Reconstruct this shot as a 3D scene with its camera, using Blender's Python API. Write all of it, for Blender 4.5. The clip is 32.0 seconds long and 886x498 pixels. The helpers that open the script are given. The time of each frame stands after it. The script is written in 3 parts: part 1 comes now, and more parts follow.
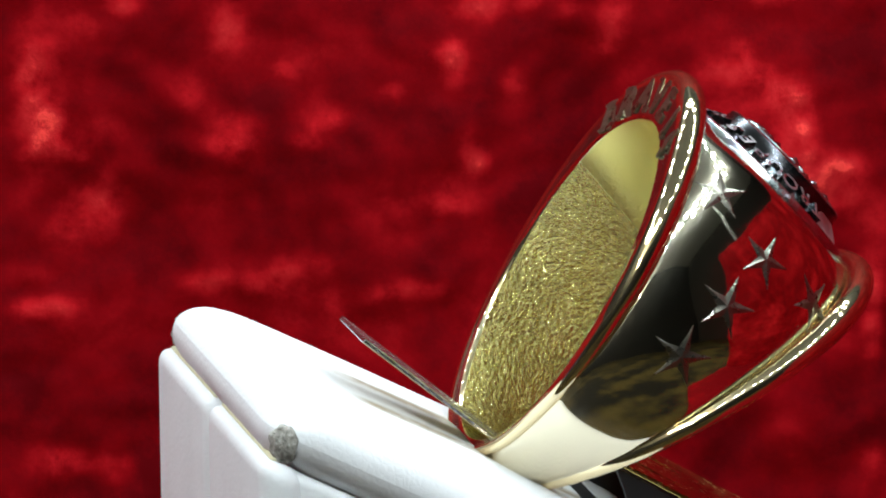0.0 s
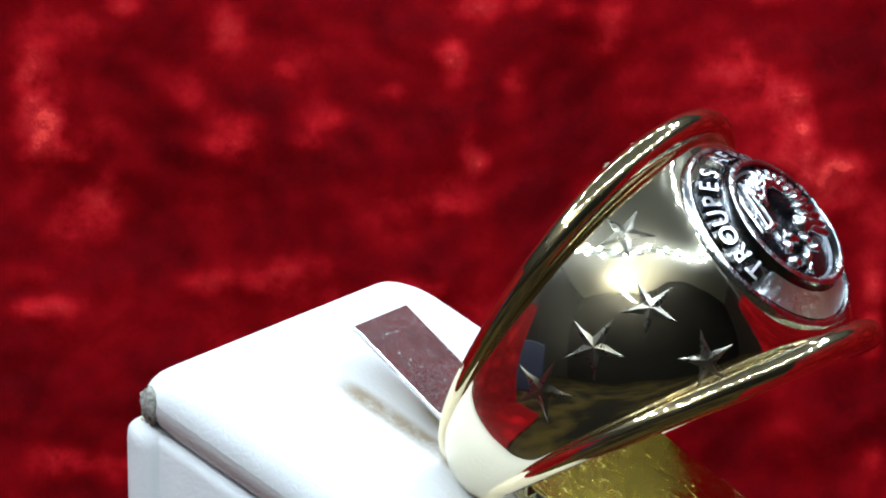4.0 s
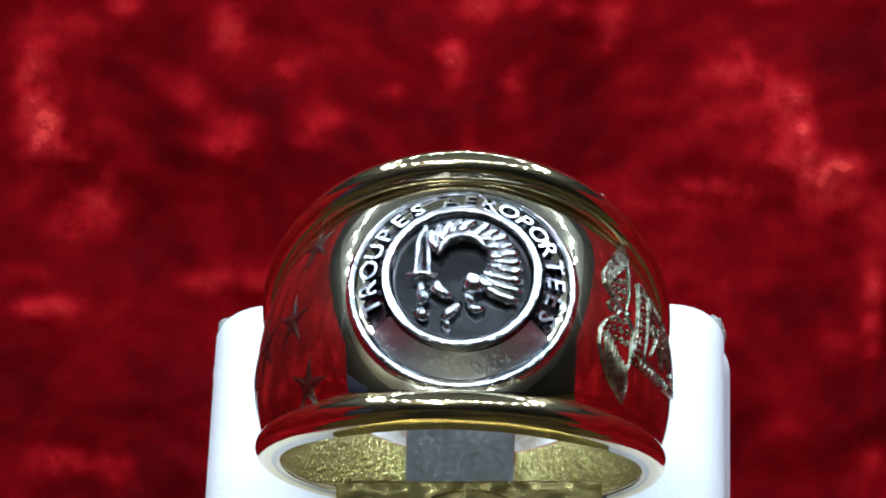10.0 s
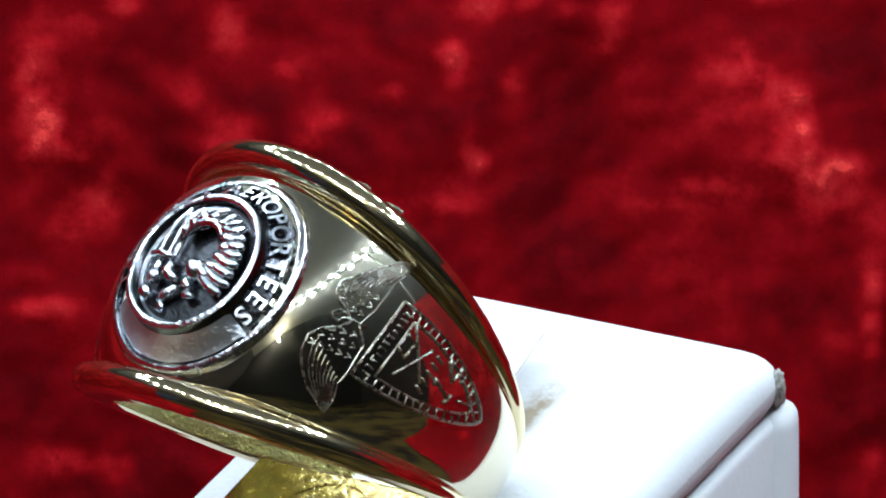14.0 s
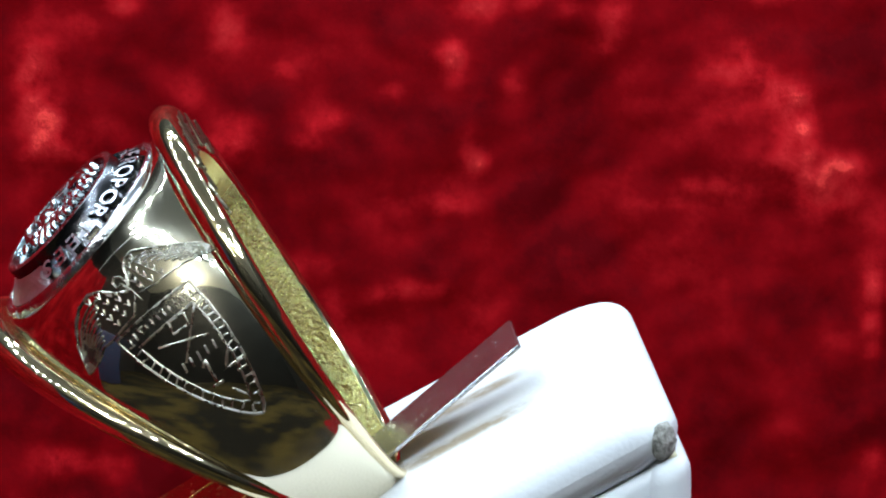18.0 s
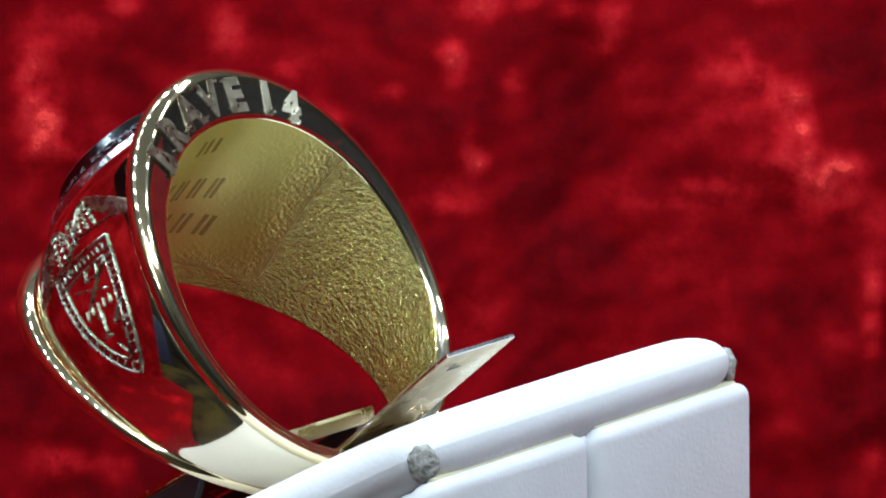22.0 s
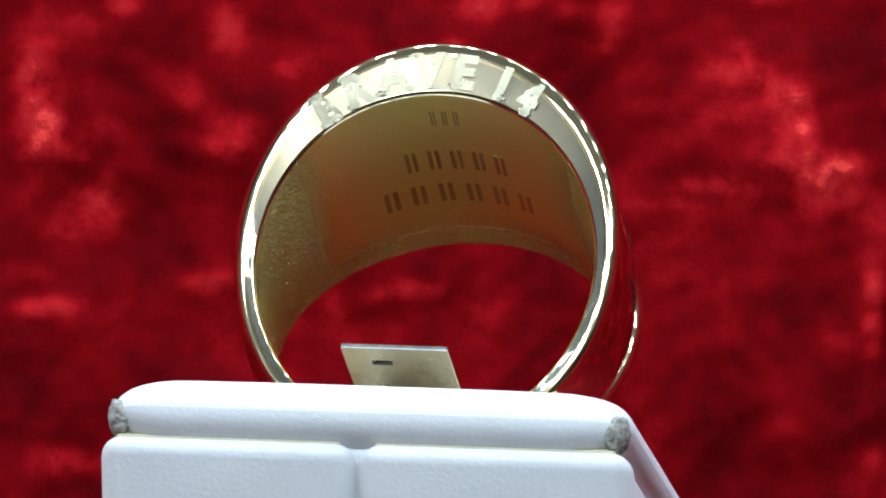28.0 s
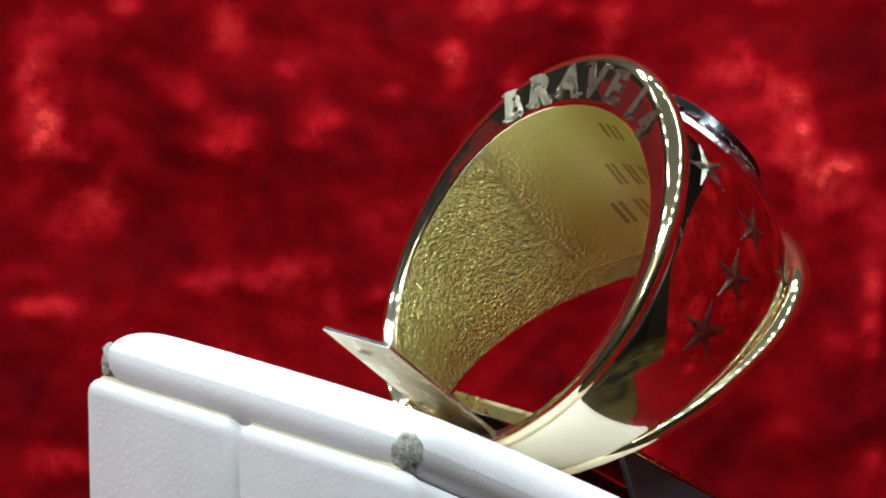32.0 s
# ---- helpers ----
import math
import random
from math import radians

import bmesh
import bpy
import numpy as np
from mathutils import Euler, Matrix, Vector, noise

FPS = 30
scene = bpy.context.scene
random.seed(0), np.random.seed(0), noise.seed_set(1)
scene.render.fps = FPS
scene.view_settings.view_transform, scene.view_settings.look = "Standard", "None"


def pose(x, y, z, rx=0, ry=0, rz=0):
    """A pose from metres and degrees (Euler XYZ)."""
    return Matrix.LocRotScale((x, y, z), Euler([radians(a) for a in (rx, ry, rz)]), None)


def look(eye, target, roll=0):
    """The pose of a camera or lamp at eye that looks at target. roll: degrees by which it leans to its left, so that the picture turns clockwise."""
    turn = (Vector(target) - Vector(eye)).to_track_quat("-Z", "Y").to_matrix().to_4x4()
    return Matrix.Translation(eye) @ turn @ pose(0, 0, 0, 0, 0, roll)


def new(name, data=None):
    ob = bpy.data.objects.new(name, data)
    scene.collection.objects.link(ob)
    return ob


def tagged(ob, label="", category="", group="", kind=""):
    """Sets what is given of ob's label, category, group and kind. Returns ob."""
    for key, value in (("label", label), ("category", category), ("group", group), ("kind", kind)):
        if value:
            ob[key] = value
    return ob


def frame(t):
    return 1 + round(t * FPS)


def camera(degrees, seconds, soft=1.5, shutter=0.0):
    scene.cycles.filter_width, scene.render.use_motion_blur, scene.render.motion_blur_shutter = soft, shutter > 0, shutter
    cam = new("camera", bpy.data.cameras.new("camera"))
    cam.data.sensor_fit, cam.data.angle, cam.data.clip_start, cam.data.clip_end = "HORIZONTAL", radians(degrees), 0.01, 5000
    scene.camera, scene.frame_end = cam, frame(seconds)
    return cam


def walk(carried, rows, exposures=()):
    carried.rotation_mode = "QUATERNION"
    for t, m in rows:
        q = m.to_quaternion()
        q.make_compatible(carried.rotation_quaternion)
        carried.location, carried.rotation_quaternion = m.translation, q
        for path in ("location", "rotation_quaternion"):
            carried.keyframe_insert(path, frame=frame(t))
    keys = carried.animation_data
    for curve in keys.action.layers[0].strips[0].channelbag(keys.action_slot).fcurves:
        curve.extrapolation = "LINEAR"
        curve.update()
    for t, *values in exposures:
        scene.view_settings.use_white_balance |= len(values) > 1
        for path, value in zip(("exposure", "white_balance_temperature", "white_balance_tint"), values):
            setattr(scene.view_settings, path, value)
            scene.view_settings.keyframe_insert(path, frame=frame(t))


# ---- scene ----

# ---- camera: stands still, a long close-up lens looking slightly down ----
cam = camera(6.22, 32.0, soft=2.0)
EYE = Vector((0.000545, -0.46936, 0.13955))
LINE = Vector((0.0, 0.9764, -0.21597))
walk(cam, [(0, look(EYE, EYE + LINE, -0.608)), (32, look(EYE, EYE + LINE, -0.608))],
     [(0, 0.15, 7400, 10), (2, 0.13, 7200, 10), (4, 0.06, 6750, 10), (6, -0.03, 6450, 10), (9, -0.08, 6450, 10), (13, -0.02, 6500, 10),
      (17, 0.08, 6500, 10), (20, 0.15, 6650, 10), (25, 0.15, 6450, 10), (29, 0.15, 6550, 10), (32, 0.15, 7300, 10)])

# ---- world: a dim room ----
world = bpy.data.worlds.new("dim_room")
world.use_nodes = True
scene.world = world
world.node_tree.nodes["Background"].inputs[0].default_value = (0.9, 0.95, 1.0, 1)
world.node_tree.nodes["Background"].inputs[1].default_value = 0.0
LED_POWER = 310.0
LED_SIZE = 4.5
TUBE_POWER = 70.0

# ---- materials ----


def material(name, colour, rough, metal=0.0):
    m = bpy.data.materials.new(name)
    m.use_nodes = True
    b = m.node_tree.nodes["Principled BSDF"]
    b.inputs["Base Color"].default_value = (*colour, 1)
    b.inputs["Roughness"].default_value = rough
    b.inputs["Metallic"].default_value = metal
    return m, m.node_tree, b


def noise_node(nt, scale, detail=4.0, rough=0.55, coords="Object"):
    tc = nt.nodes.new("ShaderNodeTexCoord")
    n = nt.nodes.new("ShaderNodeTexNoise")
    n.inputs["Scale"].default_value = scale
    n.inputs["Detail"].default_value = detail
    n.inputs["Roughness"].default_value = rough
    nt.links.new(tc.outputs[coords], n.inputs["Vector"])
    return n


def ramp(nt, src, stops):
    r = nt.nodes.new("ShaderNodeValToRGB")
    while len(r.color_ramp.elements) < len(stops):
        r.color_ramp.elements.new(0.5)
    for e, (pos, col) in zip(r.color_ramp.elements, stops):
        e.position, e.color = pos, (*col, 1)
    nt.links.new(src, r.inputs["Fac"])
    return r


def bump(nt, b, src, strength, dist):
    n = nt.nodes.new("ShaderNodeBump")
    n.inputs["Strength"].default_value = strength
    n.inputs["Distance"].default_value = dist
    nt.links.new(src, n.inputs["Height"])
    nt.links.new(n.outputs["Normal"], b.inputs["Normal"])
    return n


def grey(v):
    return (v, v, v)


def metal(name, colour, rough, wear=0.06, grain=900, relief=0.0, wobble=0.0, scuffed=False, haze=0.0, stain=0.93):
    """Metal with uneven polish and fine relief."""
    m, nt, b = material(name, colour, rough, 1.0)
    n = noise_node(nt, grain)
    r = ramp(nt, n.outputs["Fac"], [(0.35, grey(max(0.02, rough - wear * 0.5))), (0.7, grey(rough + wear))])
    nt.links.new(r.outputs["Color"], b.inputs["Roughness"])
    if scuffed:
        # fine rubbing marks: specks of haze on the polish
        n.inputs["Scale"].default_value = 5200
        n.inputs["Detail"].default_value = 2.0
        r.color_ramp.elements[0].position, r.color_ramp.elements[1].position = 0.48, 0.74
        r.color_ramp.elements[1].color = (0.11, 0.11, 0.11, 1)
    big = noise_node(nt, grain / 6)
    c = ramp(nt, big.outputs["Fac"], [(0.3, tuple(x * stain for x in colour)), (0.7, colour)])
    nt.links.new(c.outputs["Color"], b.inputs["Base Color"])
    if relief:
        f = noise_node(nt, grain * 1.7, 3.0, 0.6)
        bump(nt, b, f.outputs["Fac"], relief, 0.0002)
    if wobble:
        f = noise_node(nt, 320, 2.0)
        bump(nt, b, f.outputs["Fac"], wobble, 0.001)
    if haze:
        # hairline scratches: a share of the surface scatters widely
        wide = nt.nodes.new("ShaderNodeBsdfPrincipled")
        wide.inputs["Metallic"].default_value = 1.0
        wide.inputs["Roughness"].default_value = 0.20 if scuffed else 0.40
        if scuffed:
            # the polishing lines draw highlights out round the band
            wide.inputs["Anisotropic"].default_value = 0.9
            lay = nt.nodes.new("ShaderNodeTangent")
            lay.direction_type, lay.uv_map = "UV_MAP", "lay"
            nt.links.new(lay.outputs["Tangent"], wide.inputs["Tangent"])
        nt.links.new(c.outputs["Color"], wide.inputs["Base Color"])
        marks = noise_node(nt, 2400, 4.0, 0.7)
        share = ramp(nt, marks.outputs["Fac"], [(0.35, grey(haze * 0.6)), (0.70, grey(min(1.0, haze * 1.5)))])
        mix = nt.nodes.new("ShaderNodeMixShader")
        nt.links.new(share.outputs["Color"], mix.inputs[0])
        nt.links.new(b.outputs[0], mix.inputs[1])
        nt.links.new(wide.outputs[0], mix.inputs[2])
        nt.links.new(mix.outputs[0], nt.nodes["Material Output"].inputs["Surface"])
    return m


PALE_GOLD = metal("polished_pale_gold", (0.84, 0.757, 0.57), 0.04, 0.035, 500, 0.0, 0.022, True, 0.105)
BEAD_GOLD = metal("bright_pale_gold", (0.90, 0.75, 0.475), 0.022, 0.006, 500, 0.0, 0.004, False, 0.03)
BRUSHED = metal("rubbed_pale_gold", (0.54, 0.50, 0.41), 0.035, 0.05, 1800, 0.0, 0.05, False, 0.07)
SILVER = metal("worn_silver", (0.62, 0.62, 0.64), 0.17, 0.12, 1000, 0.55)
LETTER = metal("satin_silver", (0.66, 0.66, 0.69), 0.28, 0.12, 1100, 0.5)
OXIDE = metal("blackened_silver", (0.10, 0.10, 0.108), 0.20, 0.04, 1500, 0.12)
MATT = metal("frosted_pale_gold", (0.25, 0.22, 0.155), 0.30, 0.10, 1500, 0.4)
INNER_GOLD = metal("matt_hammered_gold", (0.82, 0.70, 0.30), 0.44, 0.03, 2250, 1.0)
# rubbed smooth inside the head: the relief follows the mesh's own wear
nt_ = INNER_GOLD.node_tree
wear_ = nt_.nodes.new("ShaderNodeAttribute")
wear_.attribute_name = "grain"
nt_.links.new(wear_.outputs["Fac"], nt_.nodes["Bump"].inputs["Strength"])
nt_.nodes["Bump"].inputs["Distance"].default_value = 0.00038
b_ = nt_.nodes["Principled BSDF"]
nt_.links.new(ramp(nt_, wear_.outputs["Fac"], [(0.1, (0.80, 0.71, 0.25)), (1.0, (0.56, 0.49, 0.19))]).outputs["Color"], b_.inputs["Base Color"])
nt_.links.new(ramp(nt_, wear_.outputs["Fac"], [(0.1, grey(0.40)), (1.0, grey(0.24))]).outputs["Color"], b_.inputs["Roughness"])
ENGRAVED = metal("dark_engraved_gold", (0.46, 0.38, 0.13), 0.34, 0.12, 1700, 0.2)
BRASS = metal("worn_brass", (0.52, 0.40, 0.14), 0.15, 0.16, 1300, 0.35)
STEEL = metal("spring_steel", (0.74, 0.73, 0.73), 0.14, 0.14, 2700, 0.12, 0.0, False, 0.14, 0.66)
TARNISH = metal("tarnished_brass", (0.60, 0.50, 0.30), 0.30, 0.2, 500, 0.05)
SATIN = metal("satin_engraving", (0.50, 0.46, 0.36), 0.14, 0.08, 2500, 0.08)
GREY_SILVER = metal("brushed_grey_silver", (0.70, 0.71, 0.74), 0.34, 0.06, 1000, 1.0)
FLOOR_SILVER = metal("dulled_silver", (0.36, 0.36, 0.38), 0.22, 0.14, 1700, 0.4)
STAR_CUT = metal("dark_cut_facets", (0.24, 0.22, 0.18), 0.28, 0.04, 1500, 0.1)
CUT = metal("cut_silver", (0.46, 0.43, 0.35), 0.26, 0.10, 1500, 0.1)


def leather_material(name, colour):
    m, nt, b = material(name, colour, 0.55)
    b.inputs["Specular IOR Level"].default_value = 0.3
    v = nt.nodes.new("ShaderNodeTexVoronoi")
    v.feature = "DISTANCE_TO_EDGE"
    v.inputs["Scale"].default_value = 2000
    tc = nt.nodes.new("ShaderNodeTexCoord")
    nt.links.new(tc.outputs["Object"], v.inputs["Vector"])
    bump(nt, b, v.outputs["Distance"], 0.11, 0.0003)
    n = noise_node(nt, 260)
    c = ramp(nt, n.outputs["Fac"], [(0.3, tuple(x * 0.93 for x in colour)), (0.65, colour)])
    nt.links.new(c.outputs["Color"], b.inputs["Base Color"])
    return m


LEATHER = leather_material("white_leatherette", (0.67, 0.67, 0.68))
CUSHION = leather_material("soiled_white_leatherette", (0.67, 0.67, 0.68))
# a brown smear beside the tongue
nt_, b_ = CUSHION.node_tree, CUSHION.node_tree.nodes["Principled BSDF"]
tc_ = nt_.nodes.new("ShaderNodeTexCoord")
sep_ = nt_.nodes.new("ShaderNodeSeparateXYZ")
nt_.links.new(tc_.outputs["Object"], sep_.inputs[0])


def band_mask(nt, src, lo, hi, soft):
    """One between lo and hi, falling off softly outside."""
    out = []
    for a, b in ((lo - soft, lo), (hi + soft, hi)):
        m = nt.nodes.new("ShaderNodeMapRange")
        m.interpolation_type = "SMOOTHSTEP"
        m.inputs["From Min"].default_value, m.inputs["From Max"].default_value = a, b
        nt.links.new(src, m.inputs["Value"])
        out.append(m.outputs["Result"])
    n = nt.nodes.new("ShaderNodeMath")
    n.operation = "MULTIPLY"
    nt.links.new(out[0], n.inputs[0])
    nt.links.new(out[1], n.inputs[1])
    return n.outputs[0]


smear_ = nt_.nodes.new("ShaderNodeMath")
smear_.operation = "MULTIPLY"
sides_ = nt_.nodes.new("ShaderNodeMath")
sides_.operation = "ADD"
nt_.links.new(band_mask(nt_, sep_.outputs["X"], 0.0050, 0.0058, 0.0014), sides_.inputs[0])
nt_.links.new(band_mask(nt_, sep_.outputs["X"], -0.0026, -0.0018, 0.0012), sides_.inputs[1])
nt_.links.new(sides_.outputs[0], smear_.inputs[0])
nt_.links.new(band_mask(nt_, sep_.outputs["Y"], -0.009, 0.004, 0.002), smear_.inputs[1])
smear2_ = nt_.nodes.new("ShaderNodeMath")
smear2_.operation = "MULTIPLY"
nt_.links.new(smear_.outputs[0], smear2_.inputs[0])
nt_.links.new(ramp(nt_, noise_node(nt_, 420, 5.0, 0.7).outputs["Fac"], [(0.28, grey(0.1)), (0.55, grey(0.9))]).outputs["Color"], smear2_.inputs[1])
mixc_ = nt_.nodes.new("ShaderNodeMix")
mixc_.data_type = "RGBA"
nt_.links.new(smear2_.outputs[0], mixc_.inputs[0])
nt_.links.new(b_.inputs["Base Color"].links[0].from_socket, mixc_.inputs[6])
mixc_.inputs[7].default_value = (0.27, 0.20, 0.12, 1)
nt_.links.new(mixc_.outputs[2], b_.inputs["Base Color"])
GLUE = leather_material("yellowed_glue_line", (0.55, 0.50, 0.33))
m_, nt_, b_ = material("cut_grey_board", (0.30, 0.28, 0.25), 0.9)
n_ = noise_node(nt_, 2500, 5)
nt_.links.new(ramp(nt_, n_.outputs["Fac"], [(0.35, (0.14, 0.13, 0.11)), (0.65, (0.42, 0.40, 0.36))]).outputs["Color"], b_.inputs["Base Color"])
bump(nt_, b_, n_.outputs["Fac"], 0.8, 0.0004)
BOARD = m_

m_, nt_, b_ = material("crushed_red_velvet", (0.25, 0.005, 0.010), 0.75)
at_ = nt_.nodes.new("ShaderNodeAttribute")
at_.attribute_name = "sheen_tone"
n_ = noise_node(nt_, 230, 3.0, 0.6)
n2_ = noise_node(nt_, 900, 4.0, 0.65)
n3_ = noise_node(nt_, 2600, 2.0, 0.6)


def math_node(nt, kind, a, b, c=None):
    """A Math node; each of a, b, c is a number or a socket."""
    n = nt.nodes.new("ShaderNodeMath")
    n.operation = kind
    for i, x in enumerate((a, b, c)):
        if x is None:
            continue
        if isinstance(x, (int, float)):
            n.inputs[i].default_value = x
        else:
            nt.links.new(x, n.inputs[i])
    return n.outputs[0]


# the pile's sheen is part of the base colour, broken up by noise
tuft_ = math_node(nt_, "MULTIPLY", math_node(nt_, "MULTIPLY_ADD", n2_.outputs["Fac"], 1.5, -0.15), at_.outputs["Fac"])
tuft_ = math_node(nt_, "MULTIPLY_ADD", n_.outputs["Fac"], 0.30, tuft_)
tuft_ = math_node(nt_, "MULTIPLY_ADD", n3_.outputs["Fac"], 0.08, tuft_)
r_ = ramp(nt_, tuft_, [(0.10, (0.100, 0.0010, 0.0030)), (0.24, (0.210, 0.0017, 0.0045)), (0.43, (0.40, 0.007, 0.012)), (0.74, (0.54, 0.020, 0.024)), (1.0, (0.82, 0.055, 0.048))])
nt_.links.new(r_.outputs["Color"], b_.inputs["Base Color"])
bump(nt_, b_, tuft_, 0.25, 0.0006)
b_.inputs["Sheen Weight"].default_value = 0.3
b_.inputs["Sheen Tint"].default_value = (1.0, 0.03, 0.04, 1)
b_.inputs["Sheen Roughness"].default_value = 0.4
b_.inputs["Specular IOR Level"].default_value = 0.02
VELVET = m_

DARK, _, _ = material("black_plastic", (0.02, 0.02, 0.022), 0.4)
m_, nt_, b_ = material("white_led", (1, 1, 1), 0.5)
b_.inputs["Emission Color"].default_value = (0.67, 0.845, 1.0, 1)
b_.inputs["Emission Strength"].default_value = LED_POWER
LED = m_
m_, nt_, b_ = material("fluorescent_tube", (1, 1, 1), 0.5)
b_.inputs["Emission Color"].default_value = (0.95, 1.0, 0.93, 1)
b_.inputs["Emission Strength"].default_value = TUBE_POWER
TUBE = m_


def paint(name, colour):
    m, nt, b = material(name, colour, 0.8)
    n = noise_node(nt, 3.0)
    c = ramp(nt, n.outputs["Fac"], [(0.3, tuple(x * 0.92 for x in colour)), (0.7, colour)])
    nt.links.new(c.outputs["Color"], b.inputs["Base Color"])
    return m


CEILING = paint("white_ceiling_paint", (0.78, 0.78, 0.70))
TABLE = paint("brown_table_top", (0.034, 0.023, 0.006))
b_ = TABLE.node_tree.nodes["Principled BSDF"]
b_.inputs["Specular IOR Level"].default_value = 0.06
# dark patches painted over the ochre wood stand in for clutter mirrored in the ring
nt_ = TABLE.node_tree
nt_.links.new(ramp(nt_, noise_node(nt_, 22.0, 4.0, 0.6).outputs["Fac"], [(0.44, (0.004, 0.003, 0.002)), (0.56, (0.034, 0.023, 0.006))]).outputs["Color"], b_.inputs["Base Color"])
BLUE = paint("blue_box_card", (0.005, 0.010, 0.045))
WALLS = paint("dark_wall_paint", (0.045, 0.045, 0.05))

# ---- mesh helpers; all sizes below are in millimetres ----
MM = 0.001


def part(name, verts, faces, mat, parent=None, label="", smooth=True):
    """One mesh object, from points in millimetres, under a thing or part."""
    me = bpy.data.meshes.new(name)
    me.from_pydata([(v[0] * MM, v[1] * MM, v[2] * MM) for v in verts], [], faces)
    me.materials.append(mat)
    me.validate()
    bm = bmesh.new()
    bm.from_mesh(me)
    bmesh.ops.recalc_face_normals(bm, faces=bm.faces)
    bm.to_mesh(me)
    bm.free()
    if smooth:
        me.shade_smooth()
    ob = new(name, me)
    if parent:
        ob.parent = parent
    if label:
        ob["label"] = label
    return ob


def mesh_of(bm):
    v = [tuple(x.co) for x in bm.verts]
    bm.verts.index_update()
    f = [[x.index for x in y.verts] for y in bm.faces]
    bm.free()
    return v, f


def sharp(ob, angle=35):
    """Keeps edges that are steeper than the angle crisp."""
    ob.data.set_sharp_from_angle(angle=radians(angle))
    return ob


def loft(rings, closed_u=True, closed_v=True):
    """Faces of a grid of points: rings[u][v]."""
    nu, nv = len(rings), len(rings[0])
    verts = [p for r in rings for p in r]
    faces = []
    for u in range(nu if closed_u else nu - 1):
        for v in range(nv if closed_v else nv - 1):
            a, b = u * nv + v, u * nv + (v + 1) % nv
            c, d = ((u + 1) % nu) * nv + (v + 1) % nv, ((u + 1) % nu) * nv + v
            faces.append((a, b, c, d))
    return verts, faces


def joined(pieces):
    verts, faces = [], []
    for v, f in pieces:
        k = len(verts)
        verts += list(v)
        faces += [[i + k for i in x] for x in f]
    return verts, faces


def tube(points, r, n=6):
    """A round line through points, with closed ends."""
    pts = [Vector(p) for p in points]
    rings = []
    for i, p in enumerate(pts):
        d = (pts[min(i + 1, len(pts) - 1)] - pts[max(i - 1, 0)]).normalized()
        a = d.orthogonal().normalized() if i == 0 else (a - a.dot(d) * d).normalized()
        b = d.cross(a)
        rr = r(i / (len(pts) - 1)) if callable(r) else r
        rings.append([p + rr * (math.cos(2 * math.pi * k / n) * a + math.sin(2 * math.pi * k / n) * b) for k in range(n)])
    v, f = loft(rings, False, True)
    f.append(list(range(n))[::-1])
    f.append(list(range(len(v) - n, len(v))))
    return v, f


def moved(vf, m):
    return [m @ Vector(p) for p in vf[0]], vf[1]


def rounded_block(x0, x1, profile, r, seg=4):
    """A prism along x over a (y, z) outline, with rounded edges."""
    bm = bmesh.new()
    a = [bm.verts.new((x0, y, z)) for y, z in profile]
    b = [bm.verts.new((x1, y, z)) for y, z in profile]
    bm.faces.new(a)
    bm.faces.new(b[::-1])
    for i in range(len(a)):
        j = (i + 1) % len(a)
        bm.faces.new((a[i], b[i], b[j], a[j]))
    bmesh.ops.recalc_face_normals(bm, faces=bm.faces)
    bmesh.ops.bevel(bm, geom=list(bm.edges), offset=r, segments=seg, profile=0.5, affect="EDGES", clamp_overlap=True)
    return mesh_of(bm)


def letter(char, height, depth, bold=0.012):
    """A raised letter in the xy plane, centred, from the built-in font."""
    cu = bpy.data.curves.new("glyph", "FONT")
    cu.body, cu.size, cu.extrude, cu.resolution_u, cu.offset = char, 1.0, 0.5, 3, bold
    ob = bpy.data.objects.new("glyph", cu)
    scene.collection.objects.link(ob)
    me = ob.evaluated_get(bpy.context.evaluated_depsgraph_get()).to_mesh()
    v = [tuple(x.co) for x in me.vertices]
    f = [tuple(x.vertices) for x in me.polygons]
    bpy.data.objects.remove(ob)
    bpy.data.curves.remove(cu)
    x0, x1 = min(p[0] for p in v), max(p[0] for p in v)
    k = height / 0.70
    return [((p[0] - (x0 + x1) / 2) * k, (p[1] - 0.35) * k, p[2] * depth) for p in v], f


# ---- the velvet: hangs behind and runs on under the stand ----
# patches of painted sheen on the crushed pile: x, height, half-width, half-height, how much
SHEEN_WEST = ((-26.5, 35.9, 1.1, 1.8, 1.0), (-27.0, 33.8, 0.8, 1.6, 0.6), (-25.8, 31.6, 1.1, 1.2, 1.4), (-26.0, 30.1, 1.3, 1.4, 1.0),
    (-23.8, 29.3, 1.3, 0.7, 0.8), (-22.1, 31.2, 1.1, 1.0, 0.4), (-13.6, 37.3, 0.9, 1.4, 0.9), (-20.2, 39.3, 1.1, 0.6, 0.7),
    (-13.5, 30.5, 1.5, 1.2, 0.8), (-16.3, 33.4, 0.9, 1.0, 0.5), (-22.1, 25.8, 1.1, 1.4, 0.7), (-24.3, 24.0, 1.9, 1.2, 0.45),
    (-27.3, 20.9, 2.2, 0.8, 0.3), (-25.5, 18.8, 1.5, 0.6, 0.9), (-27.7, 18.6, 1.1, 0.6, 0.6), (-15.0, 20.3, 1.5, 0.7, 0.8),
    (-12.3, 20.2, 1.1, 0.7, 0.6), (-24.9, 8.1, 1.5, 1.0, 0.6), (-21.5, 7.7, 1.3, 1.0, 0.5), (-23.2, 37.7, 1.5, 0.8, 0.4))
